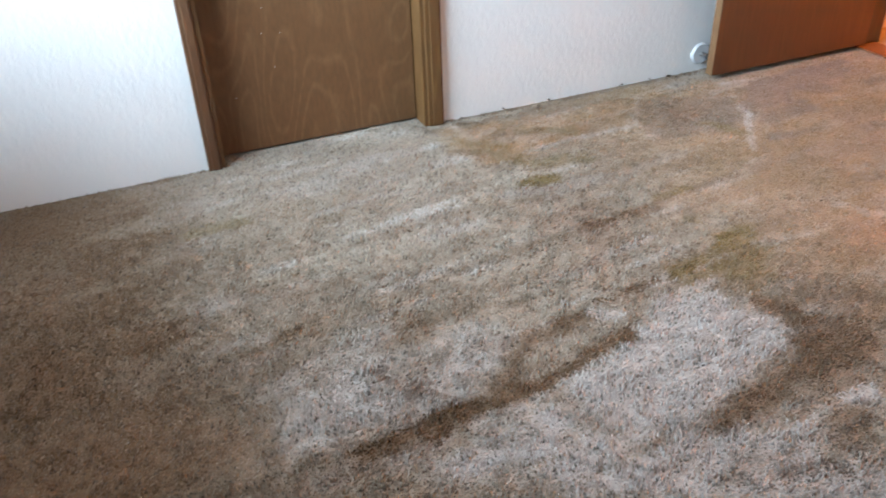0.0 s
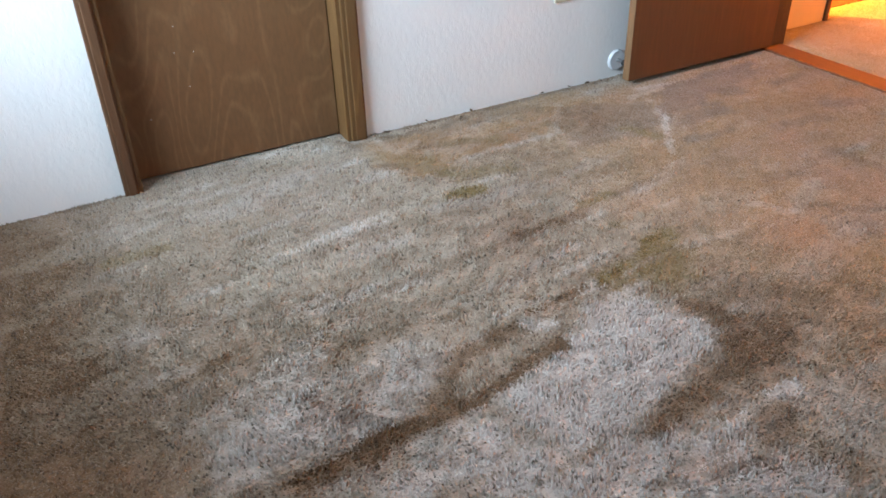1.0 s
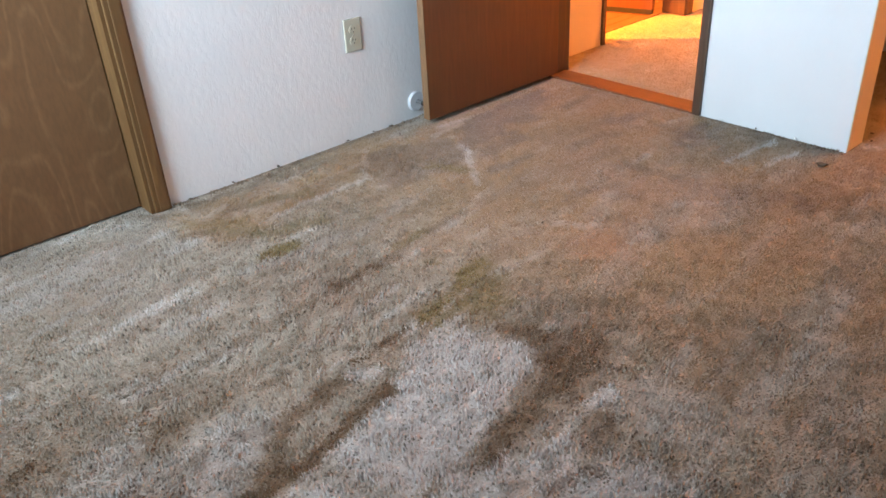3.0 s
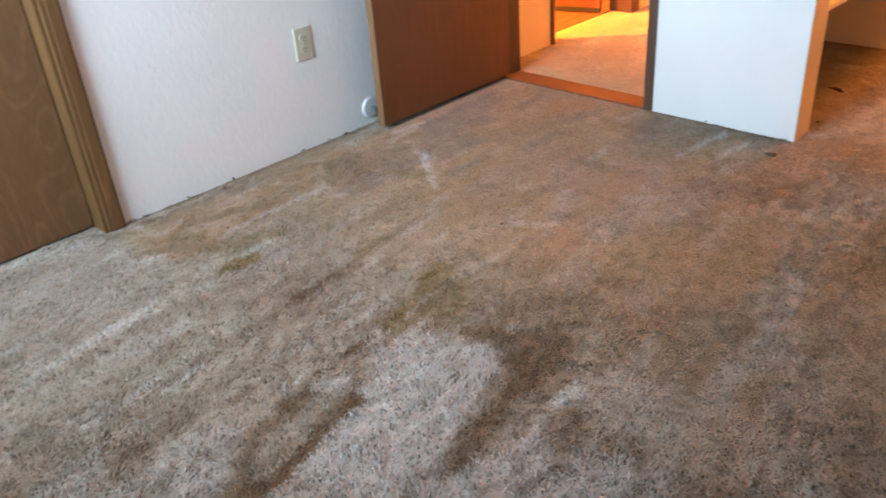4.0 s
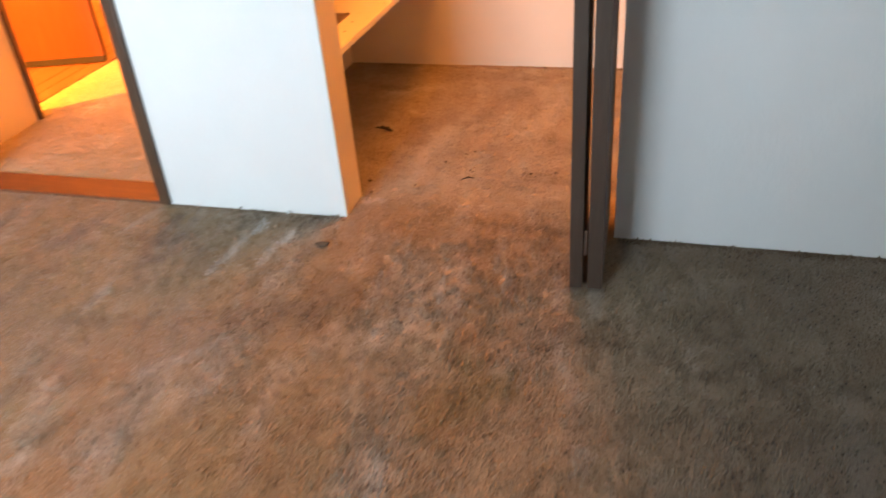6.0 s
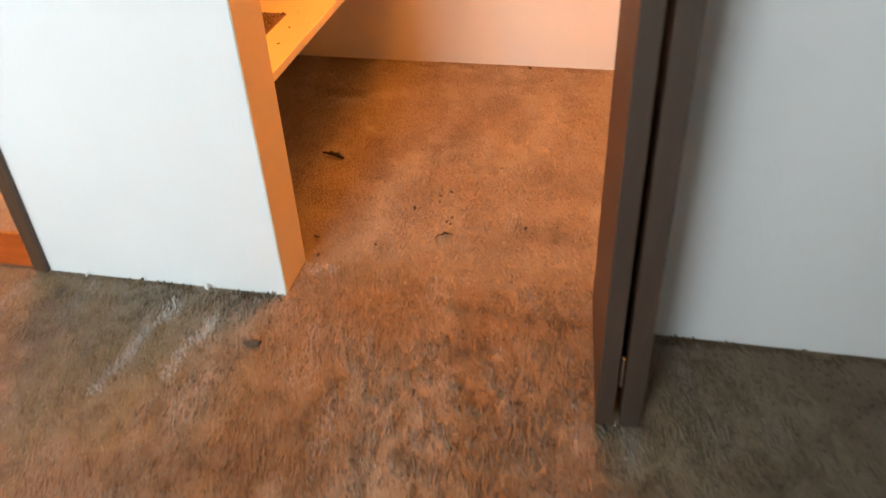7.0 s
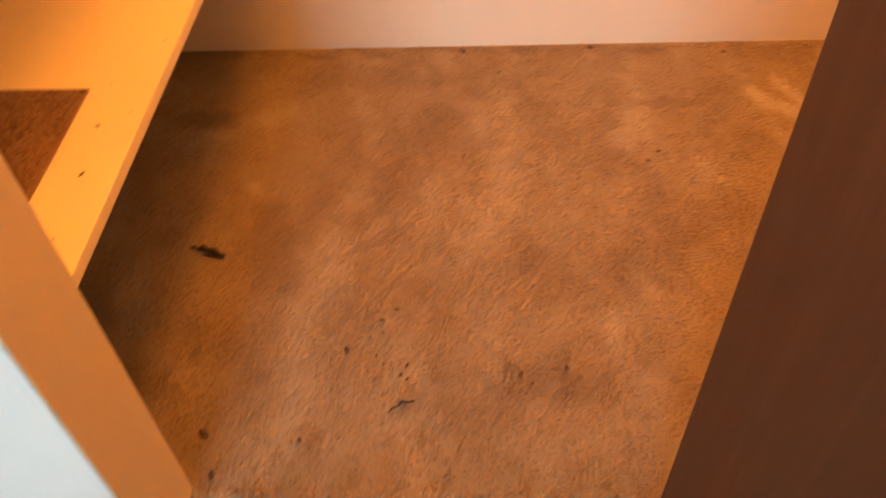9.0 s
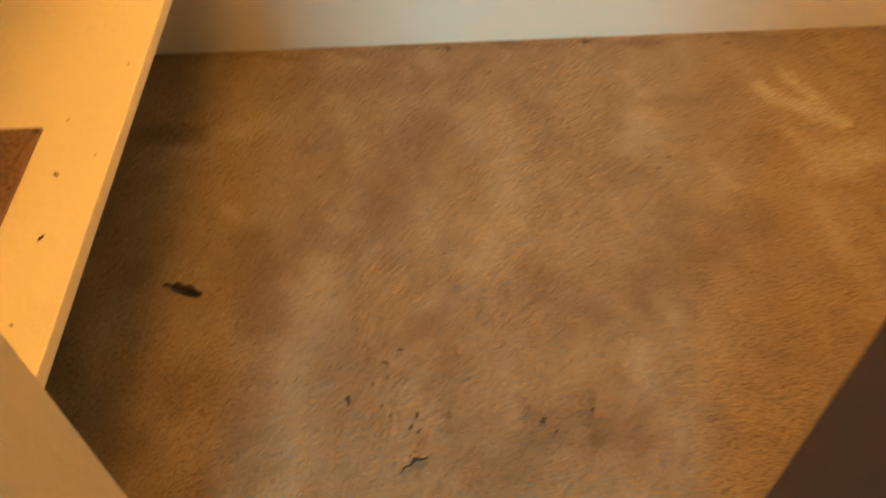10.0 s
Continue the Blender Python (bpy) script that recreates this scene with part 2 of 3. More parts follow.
# the window behind the camera
win = thing("window_1", "white framed window letting daylight into the room", "window", kind="structure")
part("window_frame", boxes(
    ((WEST - 0.08, WIN[0], WIN[2]), (WEST - 0.03, WIN[0] + 0.05, WIN[3])), ((WEST - 0.08, WIN[1] - 0.05, WIN[2]), (WEST - 0.03, WIN[1], WIN[3])),
    ((WEST - 0.08, WIN[0] + 0.05, WIN[2]), (WEST - 0.03, WIN[1] - 0.05, WIN[2] + 0.05)), ((WEST - 0.08, WIN[0] + 0.05, WIN[3] - 0.05), (WEST - 0.03, WIN[1] - 0.05, WIN[3]))),
    M_WHITE, win)
pane = part("pane", box((WEST - 0.06, WIN[0] + 0.05, WIN[2] + 0.05), (WEST - 0.055, WIN[1] - 0.05, WIN[3] - 0.05)), M_GLASS, win)
pane.visible_shadow = False


def casing(name, x0, x1, face, back, z0, z1, label, material=None):
    """An upright casing board with a stepped, rounded outer edge, on a wall that faces south."""
    bm = bmesh.new()
    add_box(bm, (x0, face, z0), (x1, back, z1), 0.004)
    w = x1 - x0
    add_box(bm, (x0 + w * 0.28, face - 0.004, z0 + 0.001), (x1 - w * 0.12, face + 0.002, z1 - 0.001), 0.003)
    return structure(name, bm, material or M_TRIM, label, "door casing")


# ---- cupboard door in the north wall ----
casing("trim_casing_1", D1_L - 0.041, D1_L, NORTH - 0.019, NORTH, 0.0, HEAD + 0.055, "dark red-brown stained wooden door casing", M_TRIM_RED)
casing("trim_casing_2", D1_R, D1_R + 0.055, NORTH - 0.019, NORTH, 0.0, HEAD + 0.055, "brown stained wooden door casing, golden on its edge")
structure("trim_jamb_1", boxes(((D1_L, NORTH - 0.012, 0), (D1_L + 0.012, NORTH_B, HEAD)), ((D1_R - 0.012, NORTH - 0.012, 0), (D1_R, NORTH_B, HEAD)),
                               ((D1_L + 0.012, NORTH - 0.012, HEAD - 0.012), (D1_R - 0.012, NORTH_B, HEAD))), M_TRIM, "brown stained door jamb", "door jamb")
structure("trim_head_1", box((D1_L, NORTH - 0.019, HEAD), (D1_R, NORTH, HEAD + 0.055), 0.004), M_TRIM, "brown stained head casing", "door casing")
d1 = thing("door_1", "closed flush brown oak veneer door in stained casing", "door", (0, 0, 0), kind="structure")
part("door_leaf", box((D1_L + 0.015, NORTH + 0.060, 0.006), (D1_R - 0.015, NORTH + 0.095, HEAD - 0.016), 0.002), M_DOOR, d1)

for x, z in ((0.739, 0.445), (0.728, 0.37), (0.783, 0.364), (0.753, 0.263), (0.623, 0.186)):
    part("paint_fleck", add_disc(bmesh.new(), (x, NORTH + 0.0597, z), (0.1, -1, 0.2), 0.0015, 0.0012, 7), M_WHITE, d1, "tiny white paint fleck")

# ---- bedroom door, open flat beside the north wall ----
d2 = thing("door_2", "open flush red-brown wooden door standing against the wall", "door", (0, 0, 0), kind="structure")
part("door_leaf", box((2.294, 2.368, 0.020), (3.036, 2.400, HEAD - 0.02), 0.002), M_DOOR2, d2)
part("edge_strip", box((2.2905, 2.3675, 0.021), (2.2935, 2.4005, HEAD - 0.021), 0.001), M_EDGE, d2, "paler raw wood edge of the door")
structure("trim_jamb_2", boxes(((EAST - 0.010, DW_N, 0), (EAST_B + 0.006, DW_N + 0.016, HEAD)), ((EAST - 0.010, DW_S - 0.016, 0), (EAST_B + 0.006, DW_S, HEAD)),
                               ((EAST - 0.010, DW_S, HEAD - 0.016), (EAST_B + 0.006, DW_N, HEAD))), M_TRIM_DARK, "dark stained door jamb", "door jamb")
structure("trim_casing_3", box((EAST - 0.014, DW_S - 0.034, 0), (EAST - 0.0005, DW_S - 0.016, HEAD + 0.02), 0.003), M_TRIM_DARK, "narrow dark stained casing strip", "door casing")
structure("trim_casing_4", box((EAST - 0.014, DW_N + 0.016, 0), (EAST - 0.0005, DW_N + 0.05, HEAD + 0.02), 0.003), M_TRIM_DARK, "narrow dark stained casing strip", "door casing")
structure("trim_threshold", box((EAST - 0.004, DW_S, -0.01), (EAST_B - 0.012, DW_N, 0.005), 0.003), M_SILL, "orange-brown wooden threshold strip in the doorway", "threshold")

# ---- hall and bathroom beyond ----
structure("trim_jamb_3", boxes(((B3_L - 0.022, HALL_N - 0.012, 0), (B3_L, HALL_N + THICK + 0.01, HEAD)), ((B3_R, HALL_N - 0.012, 0), (B3_R + 0.02, HALL_N + THICK + 0.01, HEAD))),
          M_TRIM_DARK, "dark stained bathroom door jamb", "door jamb")
structure("trim_casing_5", box((B3_R + 0.02, HALL_N - 0.016, 0), (B3_R + 0.075, HALL_N - 0.0005, HEAD), 0.004), M_TRIM, "stained bathroom door casing", "door casing")
d3 = thing("door_3", "open red-brown flush door inside the bathroom", "door", (B3_R - 0.066, HALL_N + THICK + 0.016, 0), kind="structure")
part("door_leaf", box((-0.035, 0, 0.032), (0.0, 0.66, HEAD - 0.012), 0.002), M_DOOR2, d3)
# added black strip in place of the shaded gap below the leaf
part("gap_shade", box((-0.037, 0.002, 0.008), (-0.006, 0.658, 0.0315), 0.001), M_RUBBER, d3, "black strip standing in for the shade under the door")
d3.rotation_euler = (0, 0, radians(16.5))

# ---- bifold closet door, folded open ----
def bifold():
    root = thing("bifold_door", "brown veneer bifold closet door folded open, standing out from the wall", "door", (2.777, 0.436, 0), kind="")
    for sign, tilt in ((1, 3.8), (-1, 2.0)):
        y0, y1 = (0.005, 0.034) if sign > 0 else (-0.039, -0.006)
        bm = box((0.004, y0, 0.012), (0.322, y1, 2.0), 0.0015)
        bmesh.ops.rotate(bm, verts=bm.verts, cent=(0, y0 if sign > 0 else y1, 0), matrix=Matrix.Rotation(radians(tilt), 3, "Z"))
        p = part("panel", bm, M_BIFOLD, root)
        bm = box((0.0, y0 + 0.0005, 0.013), (0.0035, y1 - 0.0005, 1.999), 0.001)
        bmesh.ops.rotate(bm, verts=bm.verts, cent=(0, y0 if sign > 0 else y1, 0), matrix=Matrix.Rotation(radians(tilt), 3, "Z"))
        part("edge_strip", bm, M_BIFOLD_EDGE, p, "grey-brown edge banding")
    for z in (0.13, 1.0, 1.86):
        bm = add_disc(bmesh.new(), (0.006, 0.0, z), (0, 0, 1), 0.0035, 0.06, 10)
        part("hinge", bm, M_STEEL, root, "small dull steel hinge")
    return root


bifold()

# ---- outlet ----
def outlet():
    root = thing("wall_outlet", "ivory duplex power outlet on the white wall", "outlet", (2.058, NORTH, 0.381))
    plate = part("plate", box((-0.035, -0.006, -0.057), (0.035, 0.001, 0.057), 0.0025), M_PLATE, root)
    for z in (0.0195, -0.0195):
        bm = add_disc(bmesh.new(), (0, -0.0065, z), (0, -1, 0), 0.0165, 0.003, 20)
        face = part("socket", bm, M_PLATE, root)
        for x, h in ((-0.0062, 0.009), (0.0062, 0.0075)):
            part("slot", box((x - 0.0012, -0.0086, z + 0.003 - h / 2), (x + 0.0012, -0.0078, z + 0.003 + h / 2)), M_SLOT, face)
        part("slot", add_disc(bmesh.new(), (0, -0.0082, z - 0.008), (0, -1, 0), 0.0024, 0.0008, 10), M_SLOT, face)
    part("screw", add_disc(bmesh.new(), (0, -0.0065, 0), (0, -1, 0), 0.003, 0.002, 10), M_STEEL, root)


outlet()

# ---- door stop ----
def door_stop():
    root = thing("door_stop", "white dished door stop with a black tip on the wall", "door stop", (2.325, NORTH, 0.064))
    bm = add_disc(bmesh.new(), (0, -0.004, 0), (0, -1, 0), 0.040, 0.008, 32, 0.037)
    ring = bmesh.ops.create_circle(bm, cap_ends=False, segments=32, radius=0.03, matrix=Matrix.Translation((0, -0.0082, 0)) @ Matrix.Rotation(radians(90), 4, "X"))
    bmesh.ops.delete(bm, geom=ring["verts"], context="VERTS")
    part("base_disc", bm, M_WHITE, root)
    prof = [((0, -0.007, 0), 0.038), ((0, -0.011, 0), 0.036), ((0, -0.010, 0), 0.033)]
    part("rim", tube([p for p, _ in prof], [r for _, r in prof], 32), M_WHITE, root)
    part("stem", tube([(0, -0.008, 0), (0, -0.020, 0), (0, -0.042, 0)], [0.009, 0.006, 0.006], 14), M_STEEL, root)
    part("rubber_tip", tube([(0, -0.040, 0), (0, -0.044, 0), (0, -0.062, 0), (0, -0.066, 0)], [0.008, 0.011, 0.011, 0.008], 16), M_RUBBER, root)


door_stop()

# ---- closet shelves ----
def closet_shelf(z, label):
    root = thing("closet_shelf", label, "shelf", (0, 0, z), group="closet shelves")
    part("board", box((EAST_B + 0.002, 1.128, -0.019), (BACK - 0.002, 1.534, 0.0), 0.002), M_SHELF, root)
    for x0, x1 in ((EAST_B + 0.002, EAST_B + 0.02), (BACK - 0.02, BACK - 0.002)):
        part("cleat", box((x0, 1.16, -0.058), (x1, 1.534, -0.0195), 0.002), M_SHELF, root)


closet_shelf(0.417, "cream painted wooden closet shelf with crumbs on it")
closet_shelf(0.960, "cream painted wooden closet shelf")

# ---- stain masks of the carpet, with some painted light and shade ----
def value_noise(x, y, seed):
    xi, yi = np.floor(x).astype(np.int64), np.floor(y).astype(np.int64)
    fx, fy = x - xi, y - yi
    fx, fy = fx * fx * (3 - 2 * fx), fy * fy * (3 - 2 * fy)

    def h(a, b):
        n = (a * 374761393 + b * 668265263 + seed * 974711) & 0x7FFFFFFF
        n = ((n ^ (n >> 13)) * 1274126177) & 0x7FFFFFFF
        return ((n ^ (n >> 16)) & 0xFFFF) / 65535.0
    return (h(xi, yi) * (1 - fx) + h(xi + 1, yi) * fx) * (1 - fy) + (h(xi, yi + 1) * (1 - fx) + h(xi + 1, yi + 1) * fx) * fy


def fbm(x, y, seed, octaves=4):
    total, amp = 0.0, 0.5
    for k in range(octaves):
        total = total + amp * value_noise(x * 2 ** k, y * 2 ** k, seed + k)
        amp *= 0.5
    return total / (1 - 0.5 ** octaves)


STAINS = []
PATCHES = []


def stain(kind, width, strength, *points, soft=0.55):
    """A stain of that half width along a line, in metres."""
    STAINS.append((kind, width, strength, points, soft))


def patch(kind, edge, strength, *points):
    """A filled patch with that outline and an edge of that width, in metres."""
    PATCHES.append((kind, edge, strength, points))


stain("brown", 0.026, 0.85, (0.56, 1.19), (0.62, 1.19), (0.71, 1.19), (0.80, 1.20), (0.90, 1.21))
stain("brown", 0.024, 0.80, (0.85, 1.23), (0.90, 1.27), (0.95, 1.32), (1.03, 1.35), (1.14, 1.36))
stain("brown", 0.012, 0.80, (1.21, 1.40), (1.28, 1.40), (1.36, 1.41))
stain("brown", 0.016, 0.90, (0.90, 1.20), (0.99, 1.22), (1.08, 1.24), (1.20, 1.27))
stain("brown", 0.030, 0.55, (0.67, 1.36), (0.71, 1.31))
stain("brown", 0.020, 0.50, (0.89, 1.37), (0.95, 1.36))
stain("brown", 0.014, 0.62, (0.78, 1.49), (0.86, 1.50), (0.93, 1.50), (1.01, 1.48), (1.07, 1.48))
stain("brown", 0.020, 0.72, (0.20, 1.55), (0.33, 1.56), (0.44, 1.57), (0.50, 1.58), (0.57, 1.60))
stain("brown", 0.016, 0.45, (0.57, 1.60), (0.65, 1.62), (0.73, 1.62))
stain("brown", 0.016, 0.75, (0.46, 1.57), (0.52, 1.58))
stain("brown", 0.085, 0.80, (0.18, 1.73), (0.23, 1.72))
stain("brown", 0.100, 0.85, (0.15, 1.50), (0.24, 1.42))
stain("brown", 0.045, 0.70, (0.34, 1.45), (0.34, 1.34))
stain("brown", 0.040, 0.45, (0.27, 1.54), (0.35, 1.53))
stain("brown", 0.022, 0.50, (0.21, 2.00), (0.30, 1.97))
stain("olive", 0.022, 0.42, (0.39, 2.11), (0.45, 2.13), (0.52, 2.13))
stain("brown", 0.030, 0.40, (0.43, 1.79), (0.53, 1.76))
stain("brown", 0.030, 0.35, (0.35, 2.34), (0.47, 2.29))
stain("brown", 0.022, 0.35, (0.49, 2.37), (0.70, 2.27))
stain("brown", 0.020, 0.30, (0.63, 1.76), (0.75, 1.75))
stain("brown", 0.020, 0.28, (0.92, 1.83), (1.02, 1.85))
stain("brown", 0.012, 0.50, (0.96, 1.65), (1.13, 1.67), (1.23, 1.68), (1.35, 1.69))
stain("brown", 0.022, 0.88, (1.35, 1.69), (1.43, 1.70), (1.56, 1.70))
stain("brown", 0.014, 0.62, (1.51, 1.70), (1.63, 1.72), (1.86, 1.76))
stain("olive", 0.024, 0.70, (1.61, 1.74), (1.70, 1.76))
stain("olive", 0.026, 0.85, (1.44, 1.42), (1.52, 1.44), (1.62, 1.46), (1.70, 1.48))
stain("olive", 0.020, 0.70, (1.46, 1.38), (1.54, 1.39), (1.67, 1.43))
patch("olive", 0.030, 0.70, (1.62, 1.51), (1.71, 1.49), (1.69, 1.38), (1.63, 1.30), (1.55, 1.30), (1.51, 1.38))
stain("olive", 0.028, 0.85, (1.34, 1.98), (1.40, 1.97))
stain("olive", 0.020, 0.60, (1.61, 1.60), (1.63, 1.60))
stain("olive", 0.035, 0.55, (1.32, 2.21), (1.41, 2.08), (1.54, 2.03))
stain("olive", 0.030, 0.45, (1.47, 2.28), (1.64, 2.24))
patch("tan", 0.030, 0.85, (1.26, 2.44), (1.46, 2.42), (1.86, 2.35), (1.95, 2.35), (1.83, 2.20), (1.58, 2.18), (1.30, 2.13), (1.22, 2.28))
stain("olive", 0.030, 0.55, (1.23, 2.34), (1.36, 2.23))
stain("pale", 0.012, 0.45, (1.30, 2.43), (1.32, 2.32), (1.40, 2.35))
stain("pale", 0.012, 0.39, (1.35, 2.26), (1.50, 2.27), (1.49, 2.21))
stain("pale", 0.012, 0.42, (1.58, 2.18), (1.70, 2.17), (1.84, 2.16))
stain("brown", 0.016, 0.75, (1.26, 2.46), (1.46, 2.42), (1.64, 2.44))
stain("brown", 0.016, 0.60, (1.17, 2.50), (1.22, 2.44))
patch("brown", 0.014, 0.70, (1.95, 2.31), (2.08, 2.30), (2.26, 2.22), (2.19, 2.09), (2.10, 1.97), (2.00, 2.02), (1.86, 2.02), (1.83, 2.14), (1.88, 2.23))
stain("olive", 0.016, 0.90, (2.08, 2.00), (2.10, 1.98))
stain("pale", 0.010, 0.33, (1.98, 2.35), (1.89, 2.26), (1.84, 2.18), soft=0.30)
stain("pale", 0.012, 0.62, (2.26, 2.16), (2.16, 2.02), (2.05, 1.86), soft=0.30)
stain("pale", 0.014, 0.30, (1.81, 2.08), (1.94, 2.09))
patch("brown", 0.016, 0.85, (1.51, 1.24), (1.59, 1.24), (1.61, 1.16), (1.67, 1.08), (1.67, 1.01), (1.54, 0.98), (1.46, 0.97), (1.40, 0.99), (1.32, 0.96), (1.20, 0.96), (1.15, 0.96), (1.18, 0.99), (1.29, 1.03), (1.41, 1.06), (1.49, 1.10), (1.52, 1.16))
patch("brown", 0.030, 0.55, (1.60, 1.29), (1.76, 1.24), (1.84, 1.13), (1.73, 1.04), (1.63, 1.11), (1.59, 1.21))
patch("brown", 0.016, 0.70, (1.42, 0.92), (1.47, 0.90), (1.45, 0.84), (1.40, 0.81), (1.35, 0.84), (1.37, 0.88))
stain("brown", 0.010, 0.75, (1.45, 0.79), (1.43, 0.76))
stain("brown", 0.016, 0.55, (1.22, 0.83), (1.27, 0.82), (1.32, 0.80))
stain("brown", 0.012, 0.60, (1.31, 0.82), (1.31, 0.78))
stain("brown", 0.012, 0.45, (1.15, 0.85), (1.27, 0.87))
patch("pale", 0.020, 0.74, (1.35, 1.35), (1.45, 1.31), (1.48, 1.22), (1.51, 1.16), (1.49, 1.10), (1.41, 1.07), (1.29, 1.04), (1.18, 0.99), (1.11, 0.96), (1.02, 1.01), (0.97, 1.15), (0.99, 1.20), (1.07, 1.22), (1.19, 1.25))
stain("pale", 0.014, 0.65, (1.49, 1.18), (1.52, 1.13), (1.61, 1.12))
stain("pale", 0.022, 0.55, (1.18, 1.36), (1.22, 1.34))
stain("pale", 0.024, 0.80, (1.46, 0.93), (1.51, 0.92))
# floor brightened by the window, painted in pale
patch("pale", 0.060, 0.80, (0.62, 1.14), (0.72, 1.15), (0.92, 1.17), (1.02, 1.01), (1.12, 0.95), (1.20, 0.95), (1.34, 0.93), (1.41, 0.92), (1.34, 0.84), (1.42, 0.79), (1.40, 0.68), (1.30, 0.68), (0.73, 1.04))
patch("pale", 0.040, 0.55, (0.78, 1.36), (0.85, 1.43), (0.96, 1.42), (0.94, 1.34), (0.85, 1.26), (0.76, 1.24))
patch("pale", 0.040, 0.40, (1.48, 0.92), (1.61, 0.89), (1.67, 0.78), (1.54, 0.68), (1.45, 0.79))
patch("pale", 0.040, 0.35, (0.55, 1.51), (0.71, 1.52), (0.71, 1.41), (0.61, 1.34), (0.52, 1.40))
stain("pale", 0.020, 0.24, (1.23, 1.93), (1.56, 1.91))
stain("brown", 0.020, 0.60, (2.56, 0.57), (2.62, 0.32), (2.55, 0.18), (2.54, 0.05))
stain("brown", 0.050, 0.50, (2.36, 0.41), (2.35, 0.29))
stain("brown", 0.050, 0.50, (2.16, 0.25), (2.24, 0.15))
stain("brown", 0.030, 0.45, (2.58, 0.65), (2.68, 0.47))
stain("brown", 0.020, 0.60, (2.84, 1.73), (2.89, 1.67))
stain("pale", 0.020, 0.40, (2.34, 1.31), (2.46, 1.20))
stain("pale", 0.016, 0.45, (2.02, 1.50), (2.06, 1.42))
stain("brown", 0.030, 0.45, (2.20, 1.19), (2.35, 1.10))
stain("brown", 0.030, 0.40, (2.33, 1.67), (2.57, 1.61))
stain("olive", 0.030, 0.40, (2.29, 0.70), (2.40, 0.62))

# pale patch painting in more of the window's brightness on the floor
patch("pale", 0.050, 0.62, (0.47, 1.41), (0.65, 1.45), (0.79, 1.36), (0.83, 1.24), (0.70, 1.21), (0.57, 1.22), (0.43, 1.27))
patch("brown", 0.050, 0.34, (0.54, 2.47), (1.13, 2.42), (1.15, 2.19), (0.87, 2.03), (0.54, 2.08))
patch("brown", 0.060, 0.30, (0.23, 2.42), (0.49, 2.35), (0.52, 1.94), (0.39, 1.72), (0.18, 1.86))
# streaks before the hall doorway
stain("brown", 0.030, 0.91, (2.40, 2.27), (2.62, 2.30), (2.85, 2.30))
stain("brown", 0.022, 0.78, (2.32, 2.12), (2.47, 2.08))
stain("brown", 0.030, 0.72, (2.79, 2.11), (2.93, 2.10))
stain("brown", 0.040, 0.65, (2.48, 1.60), (2.51, 1.43))
stain("brown", 0.030, 0.65, (2.17, 1.58), (2.34, 1.52))
stain("olive", 0.020, 0.80, (2.05, 2.07), (2.10, 1.97))
stain("brown", 0.060, 0.72, (2.57, 1.20), (2.61, 1.04))
stain("pale", 0.016, 0.50, (2.23, 2.28), (2.41, 2.30), (2.53, 2.29))
stain("pale", 0.014, 0.45, (2.17, 1.90), (2.24, 1.90))
stain("pale", 0.014, 0.40, (2.85, 1.72), (2.97, 1.68))
stain("brown", 0.040, 0.72, (2.25, 2.02), (2.44, 2.03))
stain("brown", 0.022, 0.72, (1.25, 2.26), (1.36, 2.16))
stain("brown", 0.022, 0.65, (1.40, 2.31), (1.56, 2.27))

patch("brown", 0.030, 0.81, (2.32, 2.24), (2.54, 2.30), (2.80, 2.30), (2.90, 2.27), (2.75, 2.19), (2.49, 2.12), (2.32, 2.07), (2.21, 2.08))
patch("brown", 0.014, 0.72, (1.97, 2.35), (2.09, 2.33), (2.23, 2.21), (2.20, 2.09), (2.08, 1.96), (2.03, 2.08), (1.93, 2.13), (1.87, 2.23))
stain("olive", 0.020, 0.75, (2.04, 2.08), (2.09, 1.99))
stain("brown", 0.030, 0.65, (2.17, 1.90), (2.33, 1.88))
stain("brown", 0.040, 0.59, (2.48, 1.83), (2.68, 1.81))
stain("brown", 0.030, 0.72, (2.79, 1.87), (2.90, 1.83))
# the pier's shadow on the carpet, painted in brown
patch("brown", 0.050, 0.91, (2.78, 1.62), (2.92, 1.64), (2.99, 1.56), (2.81, 1.44), (2.71, 1.52))
# thin dark line in the carpet at the foot of the north wall
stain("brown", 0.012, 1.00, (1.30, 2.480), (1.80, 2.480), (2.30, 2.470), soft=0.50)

# the far side of the room and the closet
stain("pale", 0.015, 0.60, (2.30, 2.33), (2.60, 2.29))
stain("brown", 0.045, 0.78, (2.36, 2.24), (2.60, 2.15))
stain("brown", 0.110, 0.51, (2.36, 1.50), (2.48, 1.20), (2.67, 1.00))
stain("brown", 0.070, 0.44, (2.50, 1.95), (2.78, 1.88))
stain("brown", 0.060, 0.44, (2.20, 1.75), (2.55, 1.70))
stain("brown", 0.050, 0.44, (2.62, 2.28), (2.85, 2.20))
stain("brown", 0.045, 0.44, (2.35, 1.19), (2.40, 1.14))
stain("olive", 0.060, 0.45, (2.36, 0.67), (2.44, 0.60))
stain("brown", 0.060, 0.48, (2.64, 0.50), (2.60, 0.26))
stain("brown", 0.080, 0.44, (2.29, 0.11), (2.17, 0.24))
stain("brown", 0.090, 0.34, (2.55, -0.05), (2.75, -0.20))
stain("pale", 0.012, 0.85, (2.72, 1.36), (2.83, 1.35), (2.96, 1.33), soft=0.35)
stain("pale", 0.010, 0.75, (2.79, 1.25), (2.92, 1.23), soft=0.35)
stain("pale", 0.020, 0.50, (2.80, 1.56), (2.98, 1.53))
stain("brown", 0.020, 0.57, (3.04, 0.74), (3.03, 0.49))
